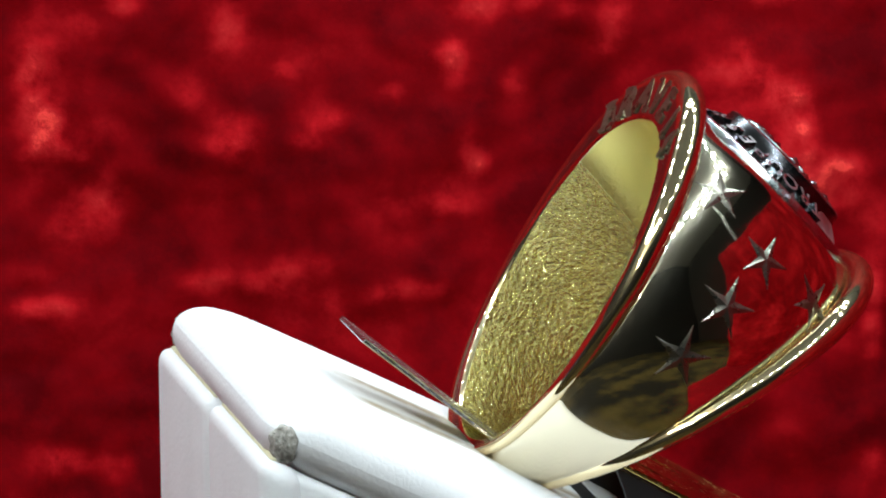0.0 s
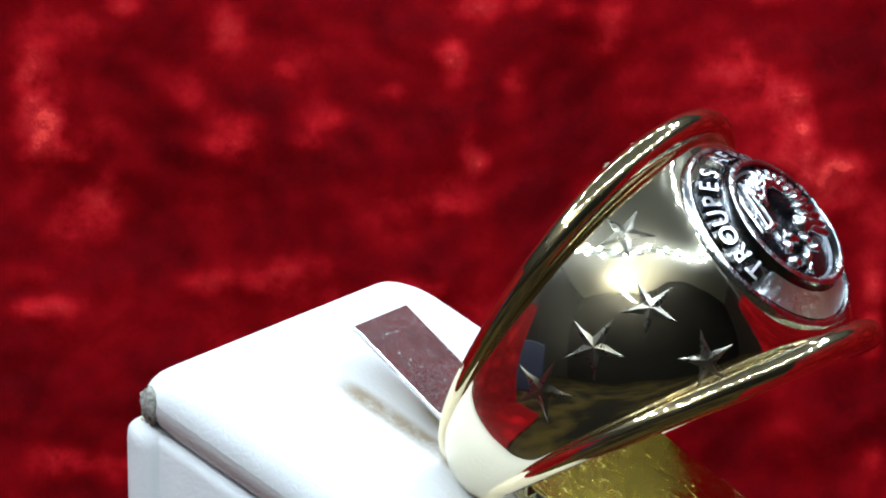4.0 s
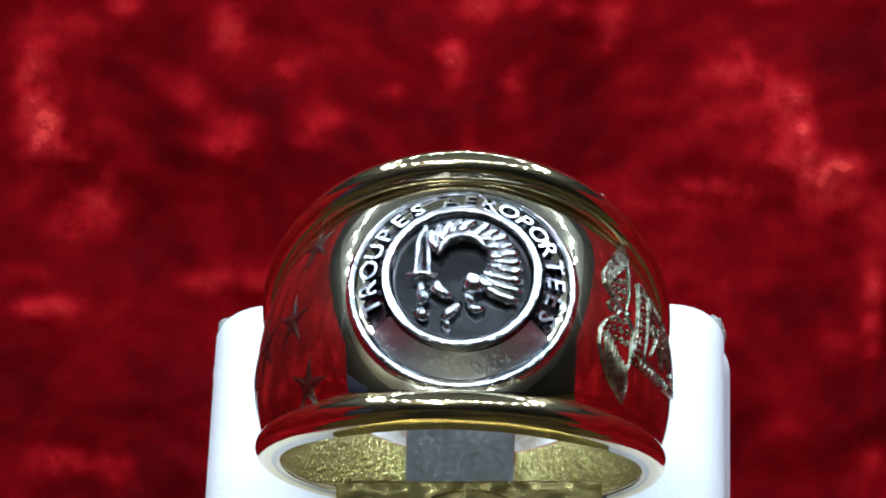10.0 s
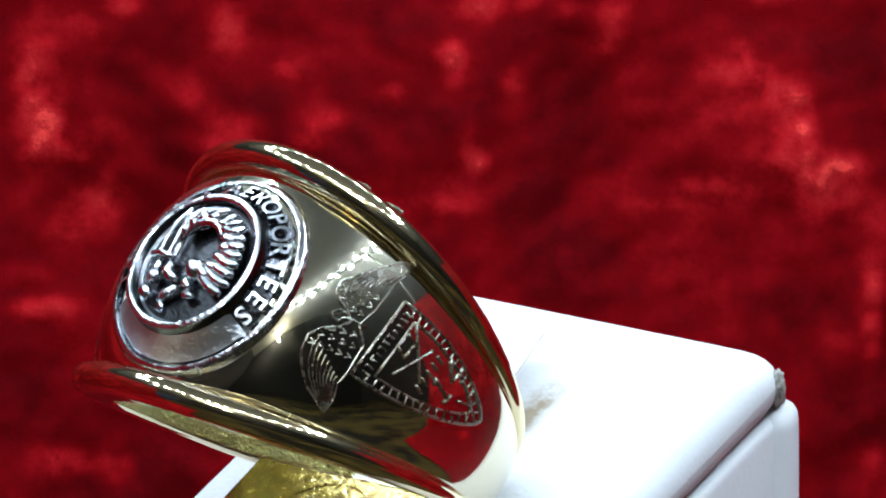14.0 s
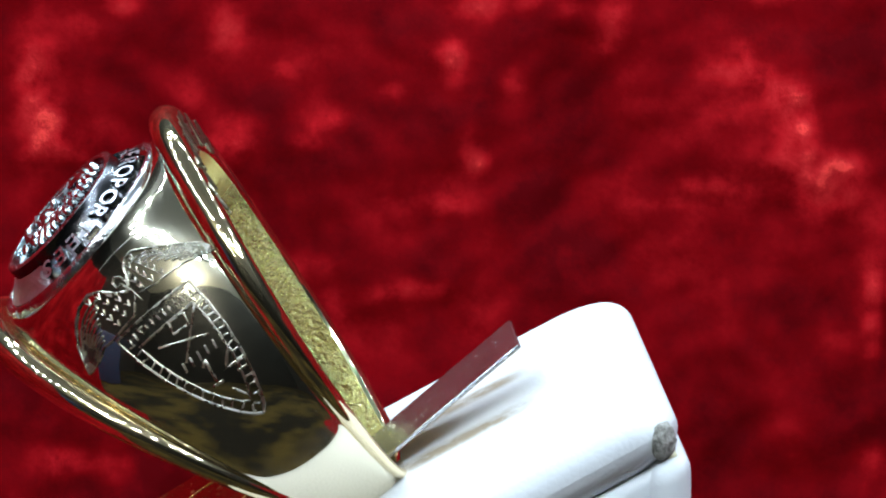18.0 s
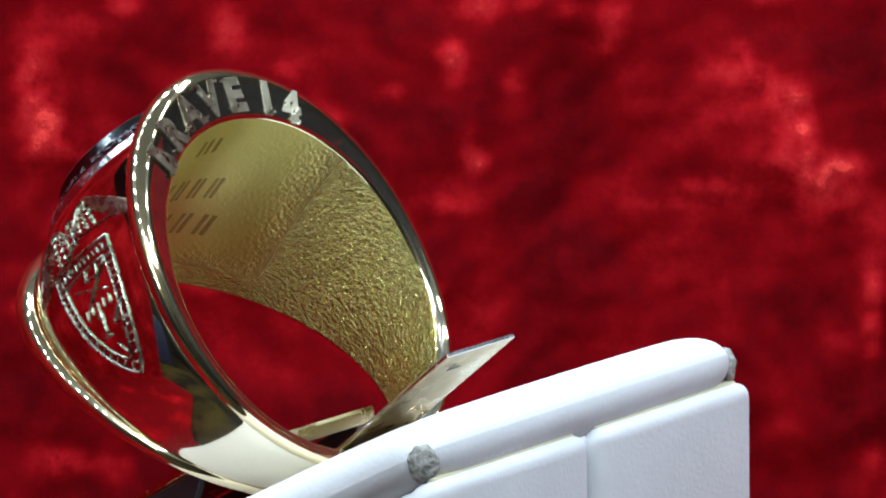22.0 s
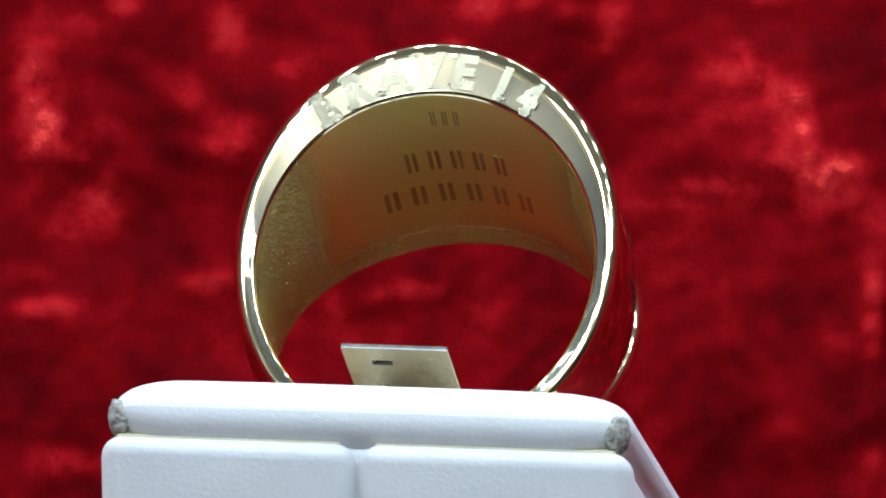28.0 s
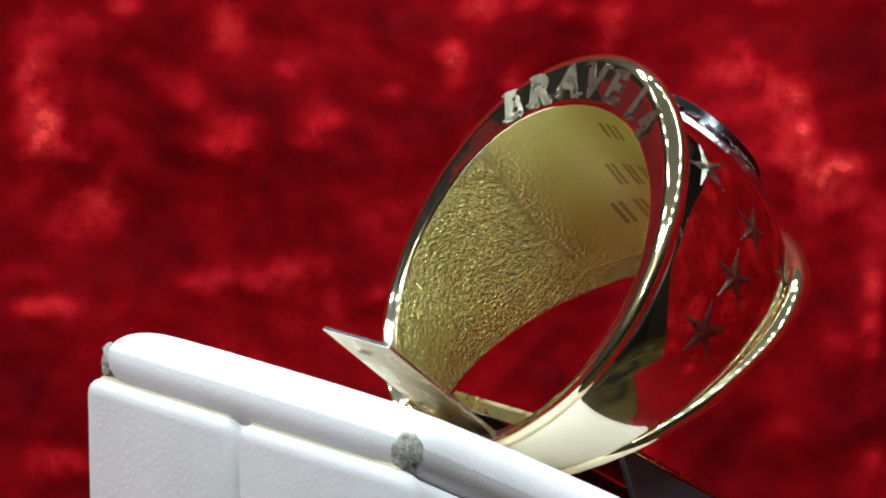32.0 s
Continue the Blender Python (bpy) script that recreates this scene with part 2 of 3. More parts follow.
SHEEN_MIDDLE = ((-9.7, 34.7, 0.9, 0.7, 0.5), (-7.3, 31.2, 1.3, 0.8, 0.8), (-8.4, 30.1, 1.1, 0.6, 0.6), (-10.1, 20.7, 1.1, 1.0, 0.8),
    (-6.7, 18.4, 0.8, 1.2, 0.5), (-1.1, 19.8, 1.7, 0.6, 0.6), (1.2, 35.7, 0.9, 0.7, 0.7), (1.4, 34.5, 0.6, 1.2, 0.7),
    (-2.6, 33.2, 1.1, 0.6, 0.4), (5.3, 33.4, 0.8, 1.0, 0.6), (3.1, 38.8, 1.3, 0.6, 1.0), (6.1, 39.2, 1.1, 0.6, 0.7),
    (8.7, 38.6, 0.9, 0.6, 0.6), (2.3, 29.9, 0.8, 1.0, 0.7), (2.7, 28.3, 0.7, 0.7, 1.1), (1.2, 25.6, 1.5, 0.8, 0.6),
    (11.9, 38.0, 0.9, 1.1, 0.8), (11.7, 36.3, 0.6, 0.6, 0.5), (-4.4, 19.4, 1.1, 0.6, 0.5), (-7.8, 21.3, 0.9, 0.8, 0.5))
SHEEN_EAST = ((22.2, 39.0, 0.9, 0.5, 0.9), (20.7, 35.7, 0.8, 0.8, 0.6), (19.2, 34.3, 1.3, 0.8, 0.8), (21.5, 34.2, 0.9, 0.8, 0.8),
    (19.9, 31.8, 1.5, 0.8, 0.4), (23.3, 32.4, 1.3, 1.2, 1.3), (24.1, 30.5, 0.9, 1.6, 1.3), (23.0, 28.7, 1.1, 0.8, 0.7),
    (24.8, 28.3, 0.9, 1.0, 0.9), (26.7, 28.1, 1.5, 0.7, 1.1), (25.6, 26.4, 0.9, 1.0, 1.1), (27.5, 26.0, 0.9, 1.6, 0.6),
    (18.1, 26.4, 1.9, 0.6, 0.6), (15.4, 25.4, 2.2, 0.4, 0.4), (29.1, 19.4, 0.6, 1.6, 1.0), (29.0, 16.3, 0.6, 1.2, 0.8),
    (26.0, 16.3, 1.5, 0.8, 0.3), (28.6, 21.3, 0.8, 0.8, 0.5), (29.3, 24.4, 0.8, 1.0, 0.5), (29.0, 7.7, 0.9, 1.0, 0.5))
SHEEN_PATCHES = SHEEN_WEST + SHEEN_MIDDLE + SHEEN_EAST
WALL_Y = 60.0


def sheen_tone(x, z):
    """How pale the sheen of the pressed pile is painted at a spot of the hanging cloth."""
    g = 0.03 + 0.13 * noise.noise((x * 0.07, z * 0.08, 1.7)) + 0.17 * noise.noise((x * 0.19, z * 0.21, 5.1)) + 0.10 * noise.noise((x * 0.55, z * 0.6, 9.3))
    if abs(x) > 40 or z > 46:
        # folds beside and above: the same kind of painted sheen, scattered in clumps
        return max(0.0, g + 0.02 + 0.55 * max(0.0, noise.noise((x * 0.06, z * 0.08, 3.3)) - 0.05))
    # uneven light painted into the tone: dark west foot and centre right, pale east
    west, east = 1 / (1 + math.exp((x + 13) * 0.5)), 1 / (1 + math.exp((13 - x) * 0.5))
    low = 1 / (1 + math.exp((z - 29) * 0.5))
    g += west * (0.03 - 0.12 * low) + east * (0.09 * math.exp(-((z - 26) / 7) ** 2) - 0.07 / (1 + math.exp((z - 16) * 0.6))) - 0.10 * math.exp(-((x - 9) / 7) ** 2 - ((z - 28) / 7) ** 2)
    for cx, cz, sx, sz, k in SHEEN_PATCHES:
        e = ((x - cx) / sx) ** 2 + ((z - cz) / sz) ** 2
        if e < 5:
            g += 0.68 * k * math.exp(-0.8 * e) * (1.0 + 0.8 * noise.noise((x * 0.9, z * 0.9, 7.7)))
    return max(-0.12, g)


def pile(x, z):
    """Depth of the crushed cloth at a spot."""
    g = 1.3 * noise.noise((x * 0.09, z * 0.09, 1.7)) + 0.55 * noise.noise((x * 0.22, z * 0.22, 5.1)) + 0.22 * noise.noise((x * 0.6, z * 0.6, 9.3))
    return g - 0.3 * sheen_tone(x, z)


def velvet():
    # the cloth's line seen from above: a flat back with both sides brought round to the front
    SIDE, R, FRONT = 95.0, 28.0, -58.0
    flat = SIDE - R
    step = 0.36
    line = [(-40 + step * i, WALL_Y, 0.0, 1.0) for i in range(223)]
    for i in range(1, 12):
        line.append((40 + (flat - 40) * i / 11, WALL_Y, 0.0, 1.0))
    for i in range(1, 9):
        a = math.pi / 2 * i / 8
        line.append((flat + R * math.sin(a), WALL_Y - R + R * math.cos(a), math.sin(a), math.cos(a)))
    n = 36
    for i in range(1, n + 1):
        line.append((SIDE, WALL_Y - R + (FRONT - WALL_Y + R) * i / n, 1.0, 0.0))
    line = [(-x, y, -nx, ny) for x, y, nx, ny in line[:222:-1]] + line
    along, run = [], 0.0
    for p, q in zip(line, line[1:] + line[-1:]):
        along.append(run)
        run += math.hypot(q[0] - p[0], q[1] - p[1])
    mid = along[len(line) // 2] - line[len(line) // 2][0]
    along = [a - mid for a in along]
    zs = [0.3] + [3 + step * i for i in range(120)] + [46 + 3 * i for i in range(1, 14)]
    grid, spots = [], []
    for (x, y, nx, ny), u in zip(line, along):
        grid.append([(x + nx * pile(u, z), y + ny * pile(u, z), z) for z in zs])
        spots += [sheen_tone(u, z) for z in zs]
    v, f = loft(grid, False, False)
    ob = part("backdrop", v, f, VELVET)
    at = ob.data.attributes.new("sheen_tone", "FLOAT", "POINT")
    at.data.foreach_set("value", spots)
    tagged(ob, "crushed deep red velvet cloth hung round behind the stand", "cloth", kind="structure")
    def front(x):
        k = min(1.0, max(0.0, (abs(x) - 26) / 34))
        return -14 - 46 * k * k * (3 - 2 * k)
    grid = [[(-98 + 2.5 * i, 62 - (62 - front(-98 + 2.5 * i)) * j / 49, 0.25 * noise.noise((i * 0.3, j * 0.3, 4.4))) for j in range(50)] for i in range(79)]
    v, f = loft(grid, False, False)
    ob = part("ground", v, f, VELVET)
    at = ob.data.attributes.new("sheen_tone", "FLOAT", "POINT")
    at.data.foreach_set("value", [sheen_tone(p[0] + 150, p[1] + 200) - 0.25 for p in v])
    return tagged(ob, "crushed deep red velvet cloth laid under the stand", "cloth", kind="structure")


velvet()

# ---- the room and its lamps ----


def room():
    def slab(name, lo, hi, mat, label, cat):
        x0, y0, z0 = lo
        x1, y1, z1 = hi
        v, f = rounded_block(x0, x1, [(y0, z0), (y1, z0), (y1, z1), (y0, z1)], 2, 1)
        return tagged(part(name, v, f, mat, smooth=False), label, cat, kind="structure")
    slab("floor", (-1500, -1800, -790), (1500, 1200, -740), WALLS, "plain grey floor of the dim room", "floor")
    slab("ceiling", (-1500, -1800, 1300), (1500, 1200, 1350), CEILING, "plain white painted ceiling", "ceiling")
    slab("wall_north", (-1500, 1150, -740), (1500, 1200, 1300), WALLS, "plain dim painted wall", "wall")
    slab("wall_south", (-1500, -1800, -740), (1500, -1750, 1300), WALLS, "plain dim painted wall", "wall")
    slab("wall_west", (-1500, -1750, -740), (-1450, 1150, 1300), WALLS, "plain dim painted wall", "wall")
    slab("wall_east", (1450, -1750, -740), (1500, 1150, 1300), WALLS, "plain dim painted wall", "wall")
    slab("table", (-450, -420, -740), (450, 330, -1), TABLE, "plain brown table under the velvet cloth", "table")


room()


LIT = Vector((0.0, -10.0, 30.0))


def led_lamp(elev, reach, count):
    """A lamp ring over the stand, with two rows of square diodes that look at it, on three posts."""
    top = new("led_lamp")
    tagged(top, "black ring lamp with two rows of white diodes on posts", "lamp")

    def spot(az, el, r):
        a, e = radians(az), radians(el)
        return LIT + r * Vector((math.sin(a) * math.cos(e), -math.cos(a) * math.cos(e), math.sin(e)))
    around = []
    for k in range(72):
        p = spot(5 * k, elev, reach + 16)
        out = (p - LIT).normalized()
        up = out.cross(Vector((-out.y, out.x, 0))).normalized()
        around.append([p + 12 * math.cos(b) * up + 9 * math.sin(b) * out for b in [2 * math.pi * i / 10 for i in range(10)]])
    part("housing", *loft(around), DARK, top)
    h = LED_SIZE
    square = [(-h, -h, 0.0), (h, -h, 0.0), (h, h, 0.0), (-h, h, 0.0)]
    first = None
    for row in (-1, 1):
        for i in range(count):
            p = spot(360 * (i + 0.25 * row) / count, elev + row * 1.7, reach)
            if first is None:
                first = ob = part("diode", square, [(0, 1, 2, 3)], LED, top, smooth=False)
            else:
                ob = new("diode", first.data)
                ob.parent = top
            ob.matrix_basis = look(p * MM, LIT * MM)
    for az in (-75, 75, 180):
        p = spot(az, elev, reach + 22)
        part("post", *tube([p, (p.x, p.y, -1.0)], 4.0, 10), DARK, top)
    return top


led_lamp(52, 330, 24)

box = part("box", *rounded_block(-62, 62, [(-38, 0), (38, 0), (38, 68), (-38, 68)], 2.5, 3), BLUE)
tagged(box, "plain blue card box on the table beside the stand", "box")
box.matrix_basis = pose(-0.215, -0.125, -0.0008, 0, 0, 28)

# a fluorescent tube under the ceiling
TUBE_AT = Vector((-0.50, -1.45, 1.12))
fitting = new("ceiling_light")
tagged(fitting, "bare white fluorescent tube hung under the ceiling", "light")
part("tube", *tube([(-300, 0, 0), (300, 0, 0)], 13, 12), TUBE, fitting)
for s in (-280, 280):
    part("hanger", *tube([(s, 0, 10), (s, 0, 182)], 5, 8), DARK, fitting)
fitting.matrix_basis = Matrix.Translation(TUBE_AT) @ Matrix.Rotation(radians(112), 4, "Z")

# ---- the ring ----
RING_AT = Vector((2.035, -11.29, 29.54))
RING_TILT = Matrix.Translation(RING_AT) @ Matrix.Rotation(radians(48.05), 4, "X") @ Matrix.Rotation(radians(-1.456), 4, "Z") @ Matrix.Rotation(radians(0.941), 4, "Y")
R_IN = 10.35
STEPS = 360


def smooth_radius(degrees, radii, spread=17):
    """A radius for every degree from the head round to the foot, rounded off between the given ones."""
    d = np.arange(0, 361)
    raw = np.interp(np.minimum(d, 360 - d), degrees, radii)
    ker = np.hanning(spread) / np.hanning(spread).sum()
    return np.convolve(np.concatenate([raw[-41:-1], raw, raw[1:41]]), ker, "same")[40:40 + 181]


# the round rim on either edge of the band: how far out along the axis, its radius round the axis and its thickness
RIM_OUT = smooth_radius([0, 30, 60, 90, 120, 150, 180], [7.93, 7.36, 5.87, 4.20, 2.77, 1.63, 1.36], 57)
RIM_AT = smooth_radius([0, 30, 60, 90, 120, 150, 180], [13.28, 12.57, 11.70, 11.05, 11.12, 11.18, 11.38], 57)
RIM_R = smooth_radius([0, 40, 90, 130, 180], [0.92, 0.9, 0.62, 0.42, 0.36], 31)
EDGE = RIM_AT + RIM_R * smooth_radius([0, 70, 105, 140, 180], [-0.30, -0.15, 0.45, 0.72, 0.75])
CREST = smooth_radius([0, 15, 26, 33, 40, 46, 62, 82, 95, 120, 150, 180], [12.9, 13.3, 14.2, 14.05, 13.5, 13.2, 12.5, 12.05, 11.9, 11.75, 11.8, 11.9])


def radius(table, phi):
    d = abs(math.degrees(math.atan2(math.sin(phi), math.cos(phi))))
    return float(np.interp(d, np.arange(0, 181), table))


def panel_radius(phi, a):
    """Outer radius of the domed panel between the rims."""
    s = min(1.0, abs(a) / (radius(RIM_OUT, phi) - 0.9 * radius(RIM_R, phi)))
    k = (1 - s * s) ** 0.8
    return radius(EDGE, phi) * (1 - k) + radius(CREST, phi) * k


def half_width(phi, r):
    """Where the flat side of the band lies along the axis, r out from it."""
    rho = radius(RIM_R, phi)
    return radius(RIM_OUT, phi) + 0.866 * rho - 0.306 * max(0.0, math.cos(phi)) * (radius(RIM_AT, phi) - 0.5 * rho - r)


def on_ring(phi, a, r):
    return RING_TILT @ Vector((r * math.sin(phi), a, r * math.cos(phi)))


def on_panel(phi, a, up=0.0):
    """A spot on the outside of the ring, up millimetres above it."""
    return on_ring(phi, a, panel_radius(phi, a) + up)


def bead_radius(phi):
    return radius(RIM_AT, phi) + radius(RIM_R, phi)


RIM_POINTS = 18


def bore_radius(phi, a):
    """The inside is rounded for comfort: narrowest in the middle of the band."""
    return R_IN - 0.30 * (1 - min(1.0, (a / (half_width(phi, R_IN) - 0.22)) ** 2))


def ring_sections():
    outside, inside = [], []
    for i in range(STEPS):
        phi = 2 * math.pi * i / STEPS
        ac, rc, rho = radius(RIM_OUT, phi), radius(RIM_AT, phi), radius(RIM_R, phi)
        wi = half_width(phi, R_IN)
        half = [(wi - 0.22, R_IN), (wi - 0.06, R_IN + 0.07), (wi, R_IN + 0.22)]
        first = -math.asin(min(0.9, max(0.1, min(0.5 * rho, rc - R_IN - 0.32) / rho)))
        last = math.pi - math.asin(max(-0.9, min(0.9, (radius(EDGE, phi) - rc) / rho)))
        for k in range(RIM_POINTS):
            b = first + (last - first) * k / (RIM_POINTS - 1)
            half.append((ac + rho * math.cos(b), rc + rho * math.sin(b)))
        edge = half[-1][0] - 0.02
        n = 16
        mid = [(edge * (1 - k / n), panel_radius(phi, edge * (1 - k / n))) for k in range(0, 2 * n + 1)]
        loop = half + mid + [(-a, r) for a, r in half[::-1]]
        outside.append([on_ring(phi, a, r) for a, r in loop])
        e = half[0][0]
        inside.append([on_ring(phi, e * (1 - k / 8), bore_radius(phi, e * (1 - k / 8))) for k in range(17)])
    return outside, inside


def star_on(phi, a, size, spin, depth):
    """A cut star that follows the curve of the panel; each arm has a ridge."""
    cs, sn = math.cos(radians(spin)), math.sin(radians(spin))
    r0 = panel_radius(phi, a)
    v, f = [], []
    n = 5
    for k in range(10):
        r = size if k % 2 == 0 else size * 0.31
        t = math.pi / 2 + math.pi * k / 5
        for i in range(n + 1):
            w = i / n
            x, y = r * w * math.cos(t), r * w * math.sin(t)
            x, y = x * cs - y * sn, x * sn + y * cs
            h = depth * (1 - w) if k % 2 == 0 else depth * (1 - w) ** 1.0
            v.append(on_panel(phi + x / r0, a + y, 0.012 + h))
    for k in range(10):
        q = (k + 1) % 10
        for i in range(n):
            f.append((k * (n + 1) + i, k * (n + 1) + i + 1, q * (n + 1) + i + 1, q * (n + 1) + i))
    return v, f


# where the feet of the rim letters sit: across in half-widths, and at the head or foot
SERIFS = {"B": ((-0.72, 0.93), (-0.72, -0.93)), "R": ((-0.72, 0.93), (-0.72, -0.93), (0.75, -0.93)), "A": ((-0.85, -0.93), (0.85, -0.93)),
          "V": ((-0.85, 0.93), (0.85, 0.93)), "E": ((-0.75, 0.93), (-0.75, -0.93)), "1": ((0.25, -0.93),), "4": ((0.35, -0.93),)}


def serif(x, y, h):
    """A short flat bar across the end of a letter's stroke."""
    w, t = 0.42, 0.07
    v = [(x + dx * w, y + dy * h * 0.5, dz * t) for dz in (-1, 1) for dx, dy in ((-1, -1), (1, -1), (1, 1), (-1, 1))]
    return v, [(0, 3, 2, 1), (4, 5, 6, 7), (0, 1, 5, 4), (1, 2, 6, 5), (2, 3, 7, 6), (3, 0, 4, 7)]


def ring():
    top = new("signet_ring")
    tagged(top, "polished pale gold signet ring with silver medallion, held on the stand", "ring")
    outside, inside = ring_sections()
    v, f = loft(outside, True, False)
    band = sharp(part("band", v, f, PALE_GOLD, top), 50)
    band.data.materials.append(BRUSHED)
    band.data.materials.append(BEAD_GOLD)
    n = len(outside[0])
    lay = band.data.uv_layers.new(name="lay")
    for p in band.data.polygons:
        seam = max(p.vertices) // n - min(p.vertices) // n > 1
        for q in p.loop_indices:
            q_v = band.data.loops[q].vertex_index
            u = q_v // n
            lay.data[q].uv = ((u + STEPS if seam and u < STEPS // 2 else u) / STEPS, q_v % n / n)
    for p in band.data.polygons:
        k = min(i % n for i in p.vertices)
        k = min(k, n - 2 - k)
        if k == 2:
            p.material_index = 1
        elif k < 2 + RIM_POINTS:
            p.material_index = 2
    v, f = loft(inside, True, False)
    lining = part("inner_band", v, f, INNER_GOLD, top, "matt grained gold inside of the band")
    # the inside of the head is rubbed smooth, with an uneven border
    n = len(inside[0])
    grain = []
    for q in range(len(v)):
        i, w = q // n * 360 / STEPS, q % n / (n - 1)
        far = max((min(i, 360 - i) - 36 - 5 * noise.noise((i * 0.05, w * 2, 0.3))) / 26, (w - 0.72) / 0.22)
        far = min(1.0, max(0.0, far))
        grain.append(0.12 + 0.88 * far * far * (3 - 2 * far))
    lining.data.attributes.new("grain", "FLOAT", "POINT").data.foreach_set("value", grain)
    # five cut stars on one shoulder
    for deg, a, size, spin in ((-40.3, 4.06, 1.75, 8), (-46.8, -0.4, 1.75, -10), (-64.3, -0.25, 1.95, 0), (-42.3, -4.7, 1.75, -20), (-83.3, -0.25, 2.0, 6)):
        part("star", *star_on(radians(deg), a, size, spin, 0.10), STAR_CUT, top, "cut five-pointed star", smooth=False)
    # letters on the rim of the band, read from behind
    word = "BRAVE 14"
    for i, ch in enumerate(word):
        if ch == " ":
            continue
        phi = radians(35.0 - i * 10.9 + (9.5 if i == 6 else 11.3 if i > 6 else 0))
        rr = 0.5 * (R_IN + bead_radius(phi) - 0.95) + 0.10
        p = on_ring(phi, half_width(phi, rr), rr)
        q = on_ring(phi, half_width(phi, rr + 0.5), rr + 0.5)
        up = (q - p).normalized()
        ax = RING_TILT.to_3x3() @ Vector((0, 1, 0))
        side = up.cross(ax).normalized()
        out = side.cross(up).normalized()
        m = Matrix.Translation(p - 0.03 * out) @ Matrix((side, up, out)).transposed().to_4x4()
        v, f = letter(ch, 2.0, 0.14, 0.055)
        v = [(x * 0.93, y, z) for x, y, z in v]
        half = max(x for x, y, z in v)
        v, f = joined([(v, f)] + [serif(half * x, y * 0.975, 0.16) for x, y in SERIFS[ch]])
        part("letter", *moved((v, f), m), MATT, top, smooth=False)
    # worn lettering inside the head, as bars
    for a, first, last, n, size in ((1.5, 14, -18, 5, 2.0), (-1.8, 24, -25, 6, 2.1), (5.5, 3, -5, 3, 1.4)):
        for i in range(n):
            mid = first + (last - first) * i / (n - 1)
            w = 0.5 * abs(first - last) / n * 0.62
            # plain bars where the letters cannot be read
            for lo, hi, b0, b1 in ((-w, -0.3 * w, -0.45, 0.45), (0.3 * w, w, -0.45, 0.45)):
                v = []
                for deep in (-0.02, 0.025):
                    for da, dp in ((b0, lo), (b0, hi), (b1, hi), (b1, lo)):
                        phi = radians(mid + dp)
                        v.append(on_ring(phi, a + da * size, bore_radius(phi, a + da * size) - deep))
                part("lettering_bar", v, [(0, 1, 2, 3), (4, 5, 6, 7), (0, 1, 5, 4), (1, 2, 6, 5), (2, 3, 7, 6), (3, 0, 4, 7)], ENGRAVED, top, smooth=False)
    medallion(top)
    eagle(top)
    return top


MEDAL = RING_TILT @ Matrix.Translation((0.06, -0.12, 0.02))


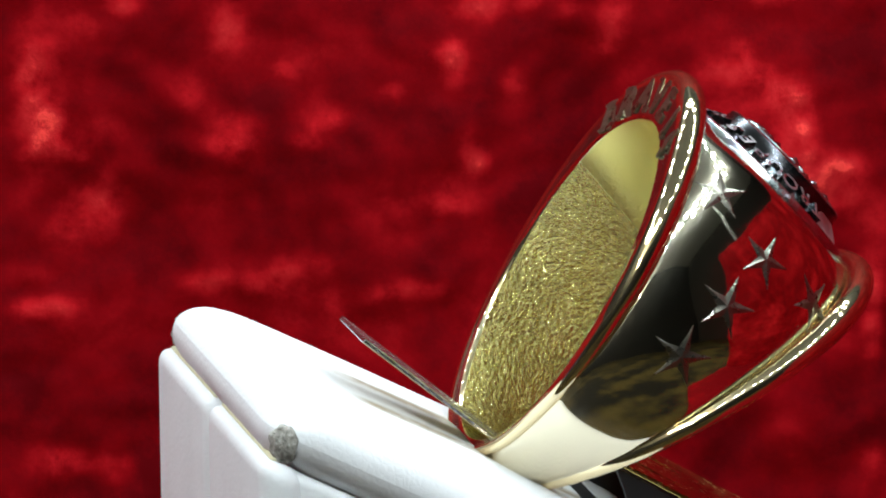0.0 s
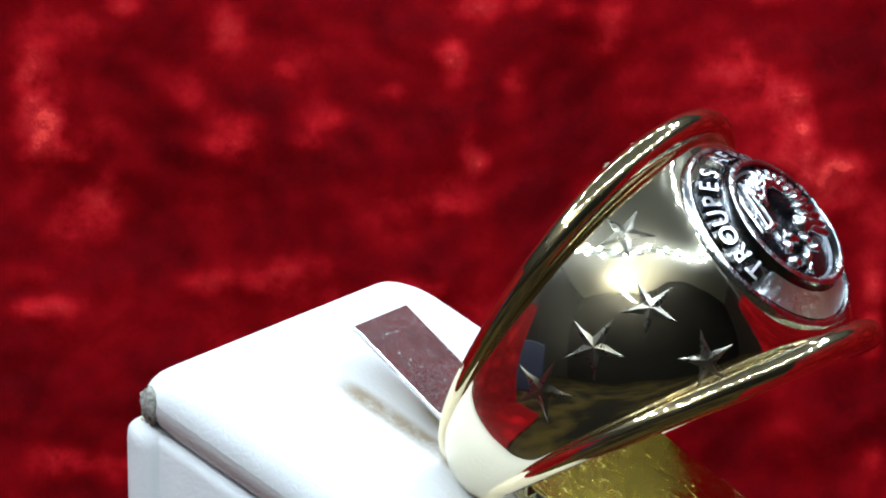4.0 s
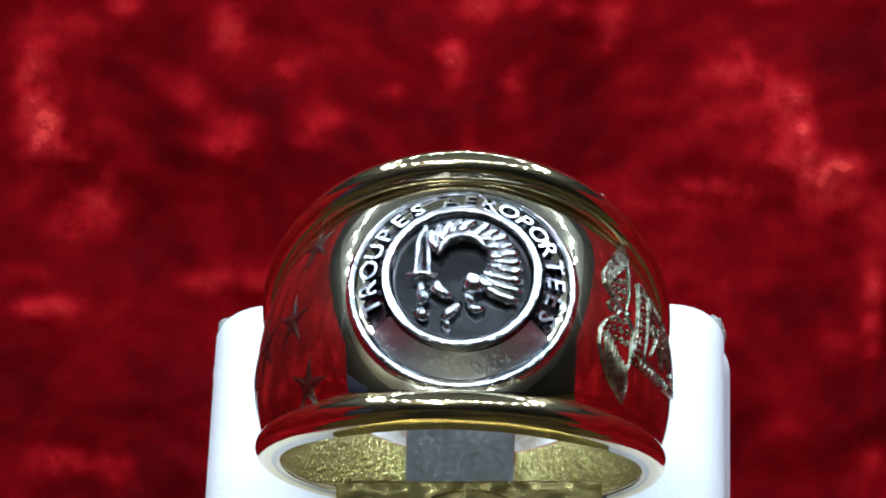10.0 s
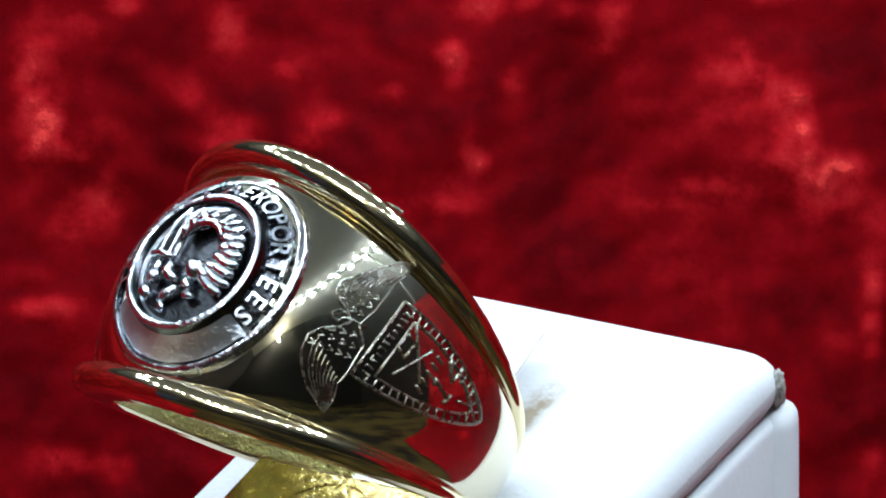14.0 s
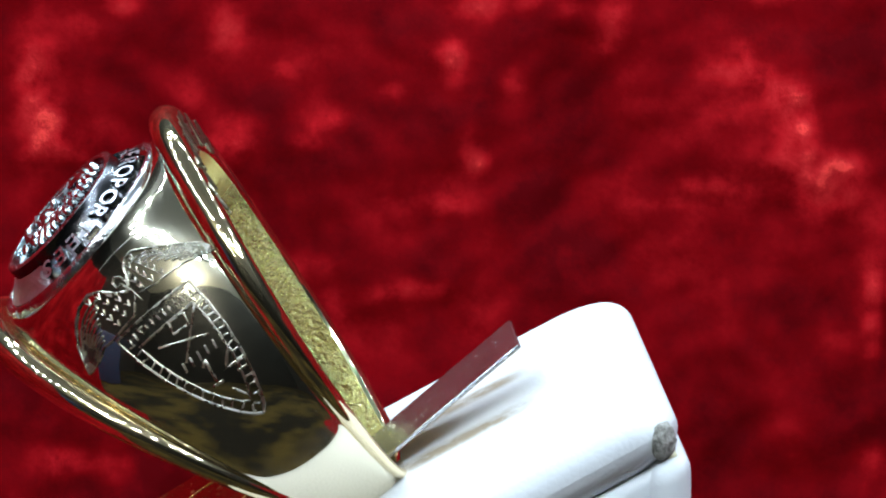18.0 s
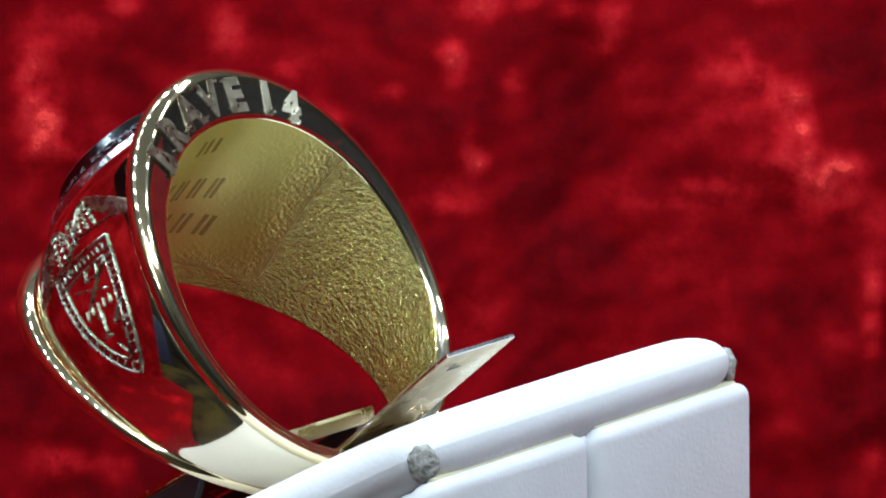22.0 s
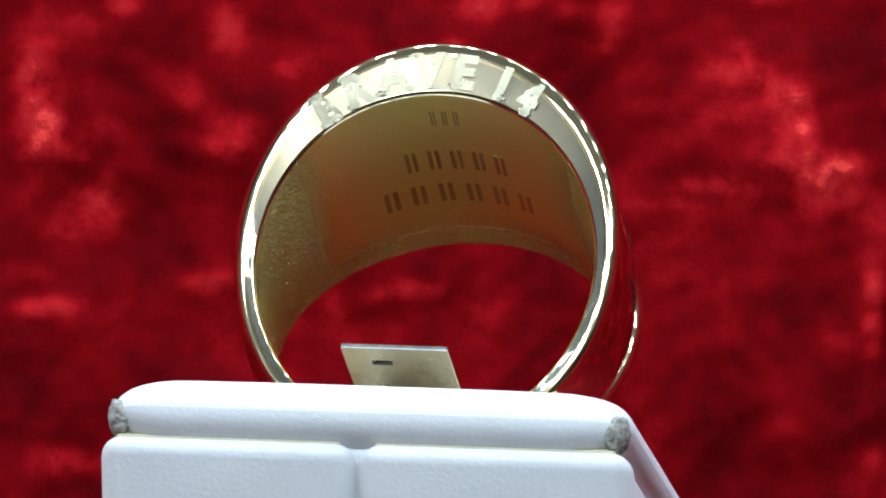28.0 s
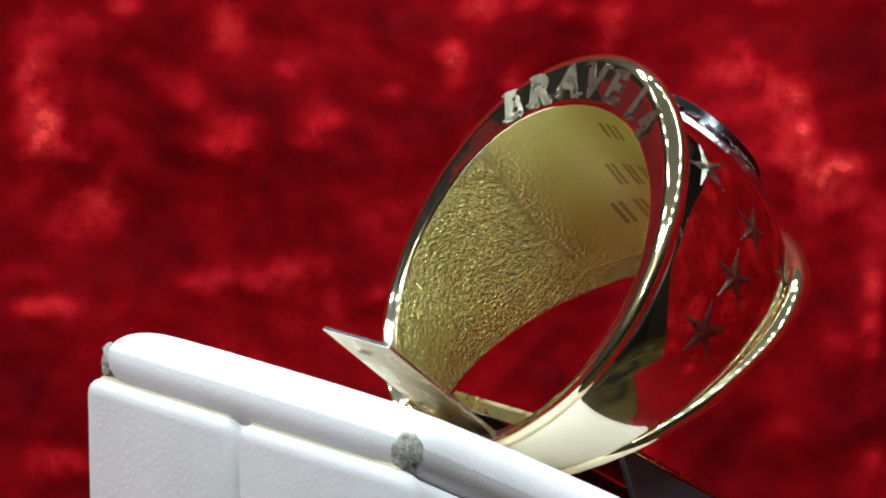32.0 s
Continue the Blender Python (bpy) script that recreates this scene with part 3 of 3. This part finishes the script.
def medallion(top):
    """Stepped silver disc with a rim, letters round it and a winged dagger in the middle."""
    prof = [(0.0, 14.0), (3.75, 13.9), (3.88, 14.05), (4.06, 14.44), (4.28, 14.52), (4.5, 14.40), (4.6, 13.6), (5.84, 12.48), (5.95, 12.74), (6.1, 12.95),
            (6.34, 12.95), (6.52, 12.74), (6.6, 12.4), (6.62, 10.9)]
    n = 120
    rings = []
    for i, (r, h) in enumerate(prof):
        row = []
        for k in range(n):
            t = 360.0 * k / n
            # the floor of the lettering is filled up to the rim at the foot of the disc
            fill = 0.55 if i in (6, 7) and 212 < t < 328 else 0.0
            row.append((max(r, 0.01) * math.cos(radians(t)), max(r, 0.01) * math.sin(radians(t)), h + fill * (0.35 if i == 6 else 0.75)))
        rings.append(row)
    disc = part("medallion", *moved(loft(rings, False, True), MEDAL), SILVER, top, "raised silver medallion")
    disc.data.materials.append(OXIDE)
    disc.data.materials.append(GREY_SILVER)
    disc.data.materials.append(FLOOR_SILVER)
    for p in disc.data.polygons:
        i, k = min(p.vertices) // n, min(p.vertices) % n
        if i == 0:
            p.material_index = 1
        elif i == 6:
            p.material_index = 2 if 70 <= k <= 109 else 3
        elif i in (2, 5, 7):
            p.material_index = 1
        elif i in (1, 12):
            p.material_index = 2
    sharp(disc, 50)
    for word, start, step in (("TROUPES", 199, -13.2), ("AEROPORTEES", 99, -12.3)):
        for i, ch in enumerate(word):
            t = radians(start + step * i)
            m = MEDAL @ Matrix.Translation((5.2 * math.cos(t), 5.2 * math.sin(t), 13.28)) @ Matrix.Rotation(t - math.pi / 2, 4, "Z") @ Matrix.Rotation(radians(-30), 4, "X")
            v, f = letter(ch, 1.12, 0.62, 0.010)
            ob = part("letter", *moved((v, f), m), LETTER, disc, smooth=False)
            ob.data.materials.append(OXIDE)
            up = m.to_3x3() @ Vector((0, 0, 1))
            for p in ob.data.polygons:
                if p.normal.dot(up) < 0.5:
                    p.material_index = 1
    # dagger
    dx = -2.25
    blade = [(dx - 0.40, -0.1, 14.0), (dx + 0.40, -0.1, 14.0), (dx + 0.36, 2.1, 14.0), (dx + 0.12, 3.1, 14.2), (dx - 0.36, 2.1, 14.0), (dx, -0.1, 14.35), (dx, 2.2, 14.35)]
    blade = part("dagger_blade", *moved((blade, [(0, 5, 6, 4), (5, 1, 2, 6), (4, 6, 3), (6, 2, 3), (0, 1, 5)]), MEDAL), SILVER, disc, smooth=False)
    for side in (-1, 1):
        sharp(part("cutting_edge", *moved(tube([(dx + side * 0.38, -0.1, 14.5), (dx + side * 0.34, 1.1, 14.58), (dx + side * 0.28, 2.1, 14.55), (dx + 0.12, 3.1, 14.45)], 0.12, 6), MEDAL), LETTER, blade), 40)
    part("dagger_guard", *moved(tube([(dx - 0.85, -0.16, 14.5), (dx, -0.06, 14.7), (dx + 0.85, -0.16, 14.5)], 0.2, 8), MEDAL), SILVER, disc)
    part("dagger_grip", *moved(tube([(dx, -0.3, 14.4), (dx, -0.9, 14.45), (dx, -1.5, 14.35)], lambda s: 0.2 + 0.08 * s, 8), MEDAL), SILVER, disc)
    # cast scrolls under the dagger and the wing
    for pts, r in ((((-2.2, -1.1, 14.4), (-2.05, -1.5, 14.5), (-2.3, -1.9, 14.4)), 0.26), (((-2.6, -2.3, 14.2), (-2.2, -2.5, 14.4), (-1.8, -2.8, 14.3)), 0.27),
                   (((-1.75, -0.8, 14.3), (-1.3, -1.0, 14.5), (-0.9, -1.3, 14.5), (-0.4, -1.4, 14.3)), 0.25), (((-1.6, -0.75, 14.4), (-1.35, -0.6, 14.5), (-1.1, -0.8, 14.4)), 0.16),
                   (((-1.0, -2.8, 14.2), (-0.6, -2.4, 14.4), (-0.2, -2.0, 14.4), (0.0, -1.7, 14.2)), 0.22), (((0.4, -1.9, 14.2), (0.9, -2.15, 14.4), (1.4, -2.1, 14.2)), 0.20),
                   (((0.3, -1.0, 14.3), (0.45, -1.5, 14.45), (0.85, -1.8, 14.3)), 0.20), (((0.35, -0.9, 14.3), (0.75, -0.5, 14.5), (1.2, -0.3, 14.4)), 0.50),
                   (((-0.9, -3.3, 14.0), (-0.75, -3.0, 14.2), (-0.6, -3.4, 14.0)), 0.20)):
        part("scroll", *moved(tube(pts, lambda s, r=r: 1.4 * r * (0.55 + 0.6 * math.sin(math.pi * min(1.0, s + 0.12))), 8), MEDAL), SILVER, disc)
    # wing: long feathers fan out to the inner rim, short ones overlap their roots
    for kind, count, reach in ((0, 15, 1.0), (1, 11, 0.46)):
        for i in range(count):
            u = i / (count - 1)
            t, e = radians(166 - 226 * u), radians(121 - 147 * u)
            x0, y0 = 0.05 + 1.45 * math.cos(t), 1.05 + 1.45 * math.sin(t)
            tip = 3.62 - 0.22 * random.random()
            x1, y1 = tip * math.cos(e), tip * math.sin(e)
            pts = []
            for k in range(6):
                w = reach * k / 5
                sag = (0.30 if u > 0.3 else -0.25) * math.sin(math.pi * k / 5) * reach
                pts.append((x0 + (x1 - x0) * w + sag * math.sin(e), y0 + (y1 - y0) * w - sag * math.cos(e), 14.22 + 0.10 * kind + 0.30 * math.sin(math.pi * (0.25 + 0.6 * k / 5)) + 0.08 * random.random()))
            fat = (0.31 if kind == 0 else 0.32) * random.uniform(0.85, 1.1)
            part("feather", *moved(tube(pts, lambda w, r=fat: r * min(1.0, 0.55 + 1.1 * w) * (1.0 if w < 0.9 else 0.6), 6), MEDAL), SILVER, disc)
    arc = [(0.05 + 1.38 * math.cos(radians(k)), 1.05 + 1.42 * math.sin(radians(k)), 14.62) for k in range(175, 15, -10)]
    part("wing_edge", *moved(tube(arc, lambda u: 0.14 + 0.22 * math.sin(math.pi * u), 8), MEDAL), SILVER, disc)


def eagle(top):
    """Engraved spread wings over a lettered shield, on the other shoulder."""
    def on_shoulder(deg, a, up):
        return on_panel(radians(deg - 0.94), a + 0.5, up)

    def line(pts, r=0.075):
        fine = []
        for (p0, a0), (p1, a1) in zip(pts, pts[1:]):
            for k in range(4):
                u = k / 4
                fine.append(on_shoulder(p0 + (p1 - p0) * u, a0 + (a1 - a0) * u, 0.06))
        fine.append(on_shoulder(pts[-1][0], pts[-1][1], 0.06))
        return tube(fine, r, 5)
    def along(pts, u):
        k = min(1.0, max(0.0, u)) * (len(pts) - 1)
        i = min(int(k), len(pts) - 2)
        return tuple(a + (b - a) * (k - i) for a, b in zip(pts[i], pts[i + 1]))
    # each wing from the breast out to its tip: the leading edge, then the edge of the feathers
    for lead, trail in ((((43.1, -0.1), (41.5, 0.33), (38.6, 0.62), (36.7, 1.04), (36.5, 1.66), (39.2, 2.61), (42.4, 3.6), (46.5, 4.75), (50.6, 5.2)),
                         ((45.3, 0.06), (47.0, 1.36), (47.6, 2.54), (48.1, 3.47), (49.7, 4.36), (50.6, 5.2))),
                        (((43.1, -0.1), (41.3, -0.7), (38.0, -1.26), (36.0, -1.97), (36.2, -2.92), (38.2, -3.77), (41.8, -4.55), (46.0, -4.96), (48.6, -5.19)),
                         ((45.3, 0.06), (48.8, -0.81), (48.6, -1.74), (48.6, -2.68), (47.8, -3.45), (48.9, -4.27), (48.6, -5.19)))):
        wing = part("engraved_wing", *line(lead, 0.085), CUT, top, "engraved spread wing")
        part("feather_line", *line(trail, 0.06), CUT, wing)
        # long feathers sweep out to the tip
        for k in range(8):
            f, u0 = 0.16 + 0.10 * k, 0.34 + 0.035 * k
            pts = []
            for i in range(7):
                u = u0 + (0.97 - u0) * i / 6
                p, q = along(lead, u), along(trail, u)
                pts.append((p[0] + (q[0] - p[0]) * f, p[1] + (q[1] - p[1]) * f))
            part("feather_line", *line(pts, 0.05), CUT, wing)
        # small overlapping scales near the breast
        for row in range(3):
            for k in range(3 + row):
                p, q = along(lead, 0.22 + 0.10 * row), along(trail, 0.10 + 0.12 * row)
                f = (k + 0.7) / (3.4 + row)
                c = (p[0] + (q[0] - p[0]) * f, p[1] + (q[1] - p[1]) * f)
                part("feather_line", *line([(c[0] - 0.9, c[1] - 0.16), (c[0] + 0.5, c[1]), (c[0] - 0.9, c[1] + 0.16)], 0.05), CUT, wing)
    # the neck and head between the wings
    part("engraved_head", *line([(42.2, 0.25), (39.4, 0.18), (38.2, -0.12), (39.0, -0.42), (40.6, -0.40), (41.0, -0.05), (43.4, 0.1), (47.5, 0.15)], 0.07), CUT, top, "engraved eagle's head")

    def shield(k):
        """Outline of the shield, scaled by k about its middle."""
        out = [(-1, 1.0), (-1, -1.0)]
        out += [(-1 + 2 * u, -math.cos(u * math.pi / 2) ** 0.7) for u in (0.2, 0.4, 0.6, 0.75, 0.88, 0.96)]
        out += [(1, 0.0)]
        out += [(-1 + 2 * u, math.cos(u * math.pi / 2) ** 0.7) for u in (0.96, 0.88, 0.75, 0.6, 0.4, 0.2)]
        return [(71.3 + 20.3 * k * x + 0.75 * y * k * (1 - x), 0.08 + 2.72 * k * y) for x, y in out]
    rim = shield(1.0)
    sh = part("engraved_shield", *line(rim + rim[:1], 0.09), CUT, top, "engraved shield")
    fine = []
    for (p0, a0), (p1, a1) in zip(shield(1.0), shield(1.0)[1:] + shield(1.0)[:1]):
        fine += [(p0 + (p1 - p0) * k / 6, a0 + (a1 - a0) * k / 6) for k in range(6)]
    rings = [[on_shoulder(71.3 + (p - 71.3) * k, 0.08 + (a - 0.08) * k, 0.03) for p, a in fine] for k in (0.76, 0.84, 0.92, 0.985)]
    part("shield_border", *loft(rings, False, True), SATIN, sh, "frosted border of the shield")
    part("inner_outline", *line(shield(0.74) + shield(0.74)[:1], 0.07), CUT, sh)
    # unreadable lettering round the border as short bars
    mid = shield(0.87)
    bars = []
    for (p0, a0), (p1, a1) in zip(mid, mid[1:] + mid[:1]):
        d = math.hypot((p1 - p0) * 0.21, a1 - a0)
        n = max(1, int(d / 0.42))
        for k in range(n):
            u = (k + 0.5) / n
            pc, ac = p0 + (p1 - p0) * u, a0 + (a1 - a0) * u
            px, py = 0.85 * (a1 - a0) / d, -(p1 - p0) * 0.21 / d
            h, lean = random.uniform(0.55, 1.0), random.uniform(-0.35, 0.35)
            tx, ty = (p1 - p0) / d * 0.2 * lean, (a1 - a0) / d * 0.2 * lean
            bars.append(line([(pc - 1.3 * px * h - tx, ac - 0.27 * py * h - ty), (pc + 1.3 * px * h + tx, ac + 0.27 * py * h + ty)], 0.06))
            if random.random() < 0.5:
                bars.append(line([(pc + 1.2 * px - tx * 4, ac + 0.25 * py - ty * 4), (pc + 1.2 * px + 0.9 * (p1 - p0) / d * 0.2, ac + 0.25 * py + 0.9 * (a1 - a0) / d * 0.2)], 0.05))
    for one in bars:
        part("lettering_bar", *one, CUT, sh)
    # the number at the foot of the shield
    for pc, ac, strokes in ((73.4, -0.15, (((-0.25, 0.45), (0.05, 0.8), (0.05, -0.8)), ((-0.3, -0.8), (0.4, -0.8)))),
                            (75.0, 1.2, (((0.25, -0.8), (0.25, 0.8), (-0.5, -0.3), (0.6, -0.3)), ((0.0, -0.8), (0.5, -0.8))))):
        strokes = [line([(pc + (0.24 * x - 0.93 * y) / 0.213, ac + 0.97 * x + 0.32 * y) for x, y in one], 0.10) for one in strokes]
        part("number", *joined(strokes), CUT, sh)
    inner = [[(57, -1.7), (60.5, -0.4), (64, 0.9)], [(56, 1.6), (60.5, 0.2), (65, -1.2)], [(54.5, -0.2), (57.5, -0.5), (58.5, 0.5), (55.5, 0.8), (54.5, -0.2)], [(78.5, -0.5), (83, -0.2)]]
    for k in range(6):
        pc, ac = 65.6 + 0.35 * k, -1.5 + 0.55 * k
        inner.append([(pc - 1.3, ac + 0.1), (pc + 1.3, ac - 0.1)])
    for p in inner:
        p = [(a + 2.0, b + 0.5) for a, b in p]
        part("charge_line", *line(p, 0.07), CUT, sh)


signet = ring()

# ---- the stand ----
SLOPE = 0.52


def top_z(y):
    return 29.6 + SLOPE * (y - 11.0)


def pad_mesh():
    """A padded slab with rolled edges, lying on the sloping top."""
    x0, x1, y0, y1, th = -13.6, 17.1, -14.0, 12.75, 3.9
    ca, sa = math.cos(math.atan(SLOPE)), math.sin(math.atan(SLOPE))
    length = (y1 - y0) / ca
    nx, ny = 44, 44
    top, bottom = [], []
    for i in range(nx + 1):
        u = -math.cos(math.pi * i / nx)
        rt, rb = [], []
        for j in range(ny + 1):
            w = -math.cos(math.pi * j / ny)
            m = max(abs(u), abs(w), 1e-6)
            hx, hy, rc = (x1 - x0) / 2, length / 2, 2.6
            qx, qy = hx * abs(u) / m, hy * abs(w) / m
            ex, ey = qx - (hx - rc), qy - (hy - rc)
            if ex > 0 and ey > 0:
                n = math.hypot(ex, ey)
                qx, qy = hx - rc + rc * ex / n, hy - rc + rc * ey / n
            px, py = math.copysign(qx * m, u), math.copysign(qy * m, w)
            roll = 2.5
            k = math.sqrt(max(0, 1 - (1 - min(1, (1 - m) * hx / roll)) ** 2))
            puff = 0.5 * (1 - (abs(u)) ** 3) * (1 - abs(w) ** 3)
            for rows, zz in ((rt, th * (0.5 + 0.5 * k) + puff), (rb, th * (0.5 - 0.5 * k))):
                x = (x0 + x1) / 2 + px
                y = y1 - length / 2 * ca + py * ca - zz * sa + th * sa * 0.5
                z = top_z(y1) - th / ca * 0.5 + 0.50 - length / 2 * sa + py * sa + (zz - th * 0.5) * ca
                rows.append((x, y, z))
        top.append(rt)
        bottom.append(rb)
    return joined([loft(top, False, False), loft(bottom, False, False)])


def stand():
    top = new("display_stand")
    tagged(top, "white leatherette ring display stand with sloping padded top", "ring stand")
    drop = 3.25
    outline = [(-13.0, 0), (12.5, 0), (12.5, top_z(12.5) - drop - 0.4), (-13.0, top_z(-13.0) - drop - 0.4)]
    part("base", *rounded_block(-13.4, 16.9, outline, 0.6, 3), LEATHER, top)
    for a, b in ((-13.9, 2.15), (2.25, 17.45)):
        back = [(10.8, 0), (13.5, 0), (13.5, top_z(12.5) - drop + 0.1), (10.8, top_z(12.5) - drop - 0.9)]
        part("back_panel", *rounded_block(a, b, back, 1.25, 5), LEATHER, top)
    part("cushion", *pad_mesh(), CUSHION, top)
    for a, b in ((-12.9, 1.2), (3.2, 16.5)):
        part("glue_line", *rounded_block(a, b, [(12.0, 25.6), (12.75, 25.6), (12.75, 27.0), (12.0, 27.0)], 0.2, 2), GLUE, top, "yellowed glue line")
    # flat steel tongue through the ring
    clip = part("spring_tongue", *rounded_block(-1.65, 4.75, [(4.75, 30.75), (4.55, 30.95), (-9.5, 19.3), (-9.3, 19.1)], 0.05, 1), STEEL, top, "flat steel tongue through the ring", smooth=False)
    clip.data.materials.append(TARNISH)
    for p in clip.data.polygons:
        if p.normal.z < -0.2:
            p.material_index = 1
    # a short slot punched near its free end
    part("slot", *rounded_block(1.9, 3.1, [(3.20, 29.38), (3.42, 29.56), (3.43, 29.55), (3.21, 29.37)], 0.002, 1), DARK, clip, "dark punched slot", smooth=False)
    # dark spring housing between the ring and the lever
    part("spring_housing", *rounded_block(-5.6, 9.8, [(-6.2, 21.6), (-10.2, 19.6), (-10.2, 17.5), (-6.2, 18.6)], 0.15, 2), DARK, top)
    # brass lever in front, with turned-down sides
    lever = part("lever_plate", *rounded_block(-5.5, 10.0, [(-9.2, 23.9), (-9.5, 23.4), (-30.0, 11.1), (-30.0, 11.7)], 0.08, 2), BRASS, top, "worn brass lever plate with a scribed circle", smooth=False)
    # the sides are black to stand in for the shade under the plate
    for x in (-5.5, 9.4):
        part("lever_side", *rounded_block(x, x + 0.6, [(-9.6, 23.2), (-11.5, 17.5), (-30.0, 6.0), (-30.0, 11.0)], 0.05, 1), DARK, lever, smooth=False)
    # its rear edge is folded down into a bright lip
    part("lever_lip", *rounded_block(-5.5, 10.0, [(-9.15, 23.95), (-8.95, 23.75), (-8.95, 22.95), (-9.15, 22.95)], 0.06, 2), TARNISH, lever, "bright folded lip of the lever", smooth=False)
    up = Vector((0, -0.515, 0.857))
    fwd = Vector((0, -0.857, -0.515))
    c = Vector((2.25, -9.2, 23.95)) + fwd * 4.6
    pts = [c + up * 0.02 + 3.9 * (math.cos(radians(a)) * Vector((1, 0, 0)) + math.sin(radians(a)) * fwd) for a in range(0, 361, 10)]
    part("scribed_circle", *tube(pts, 0.03, 5), BRASS, lever)
    # bare board shows where the covering is cut at the rear corners
    for x in (-13.7, 17.2):
        s = 1 if x > 0 else -1
        bm = bmesh.new()
        bmesh.ops.create_icosphere(bm, subdivisions=3, radius=1.0)
        for p in bm.verts:
            n = noise.noise(p.co * 3.0)
            p.co = Vector((p.co.x * 0.5 + s * 0.1 * n, p.co.y * 0.9, p.co.z * 1.12)) * (1 + 0.22 * n)
        bmesh.ops.rotate(bm, verts=bm.verts, matrix=Matrix.Rotation(radians(40 * s), 3, "Z"))
        bmesh.ops.translate(bm, verts=bm.verts, vec=(x - s * 0.80 + (0.05 if s > 0 else 0.0), 11.9, 27.75))
        part("cut_corner", *mesh_of(bm), BOARD, top, "bare grey board at the cut corner")
    return top


holder = stand()


def motions():
    """The stand and the ring on it turn together, evenly."""
    rows = [(t, pose(0, 0, 0, 0, 0, 102.975 - 10.490 * t)) for t in range(0, 33)]
    walk(holder, rows)
    walk(signet, rows)


motions()
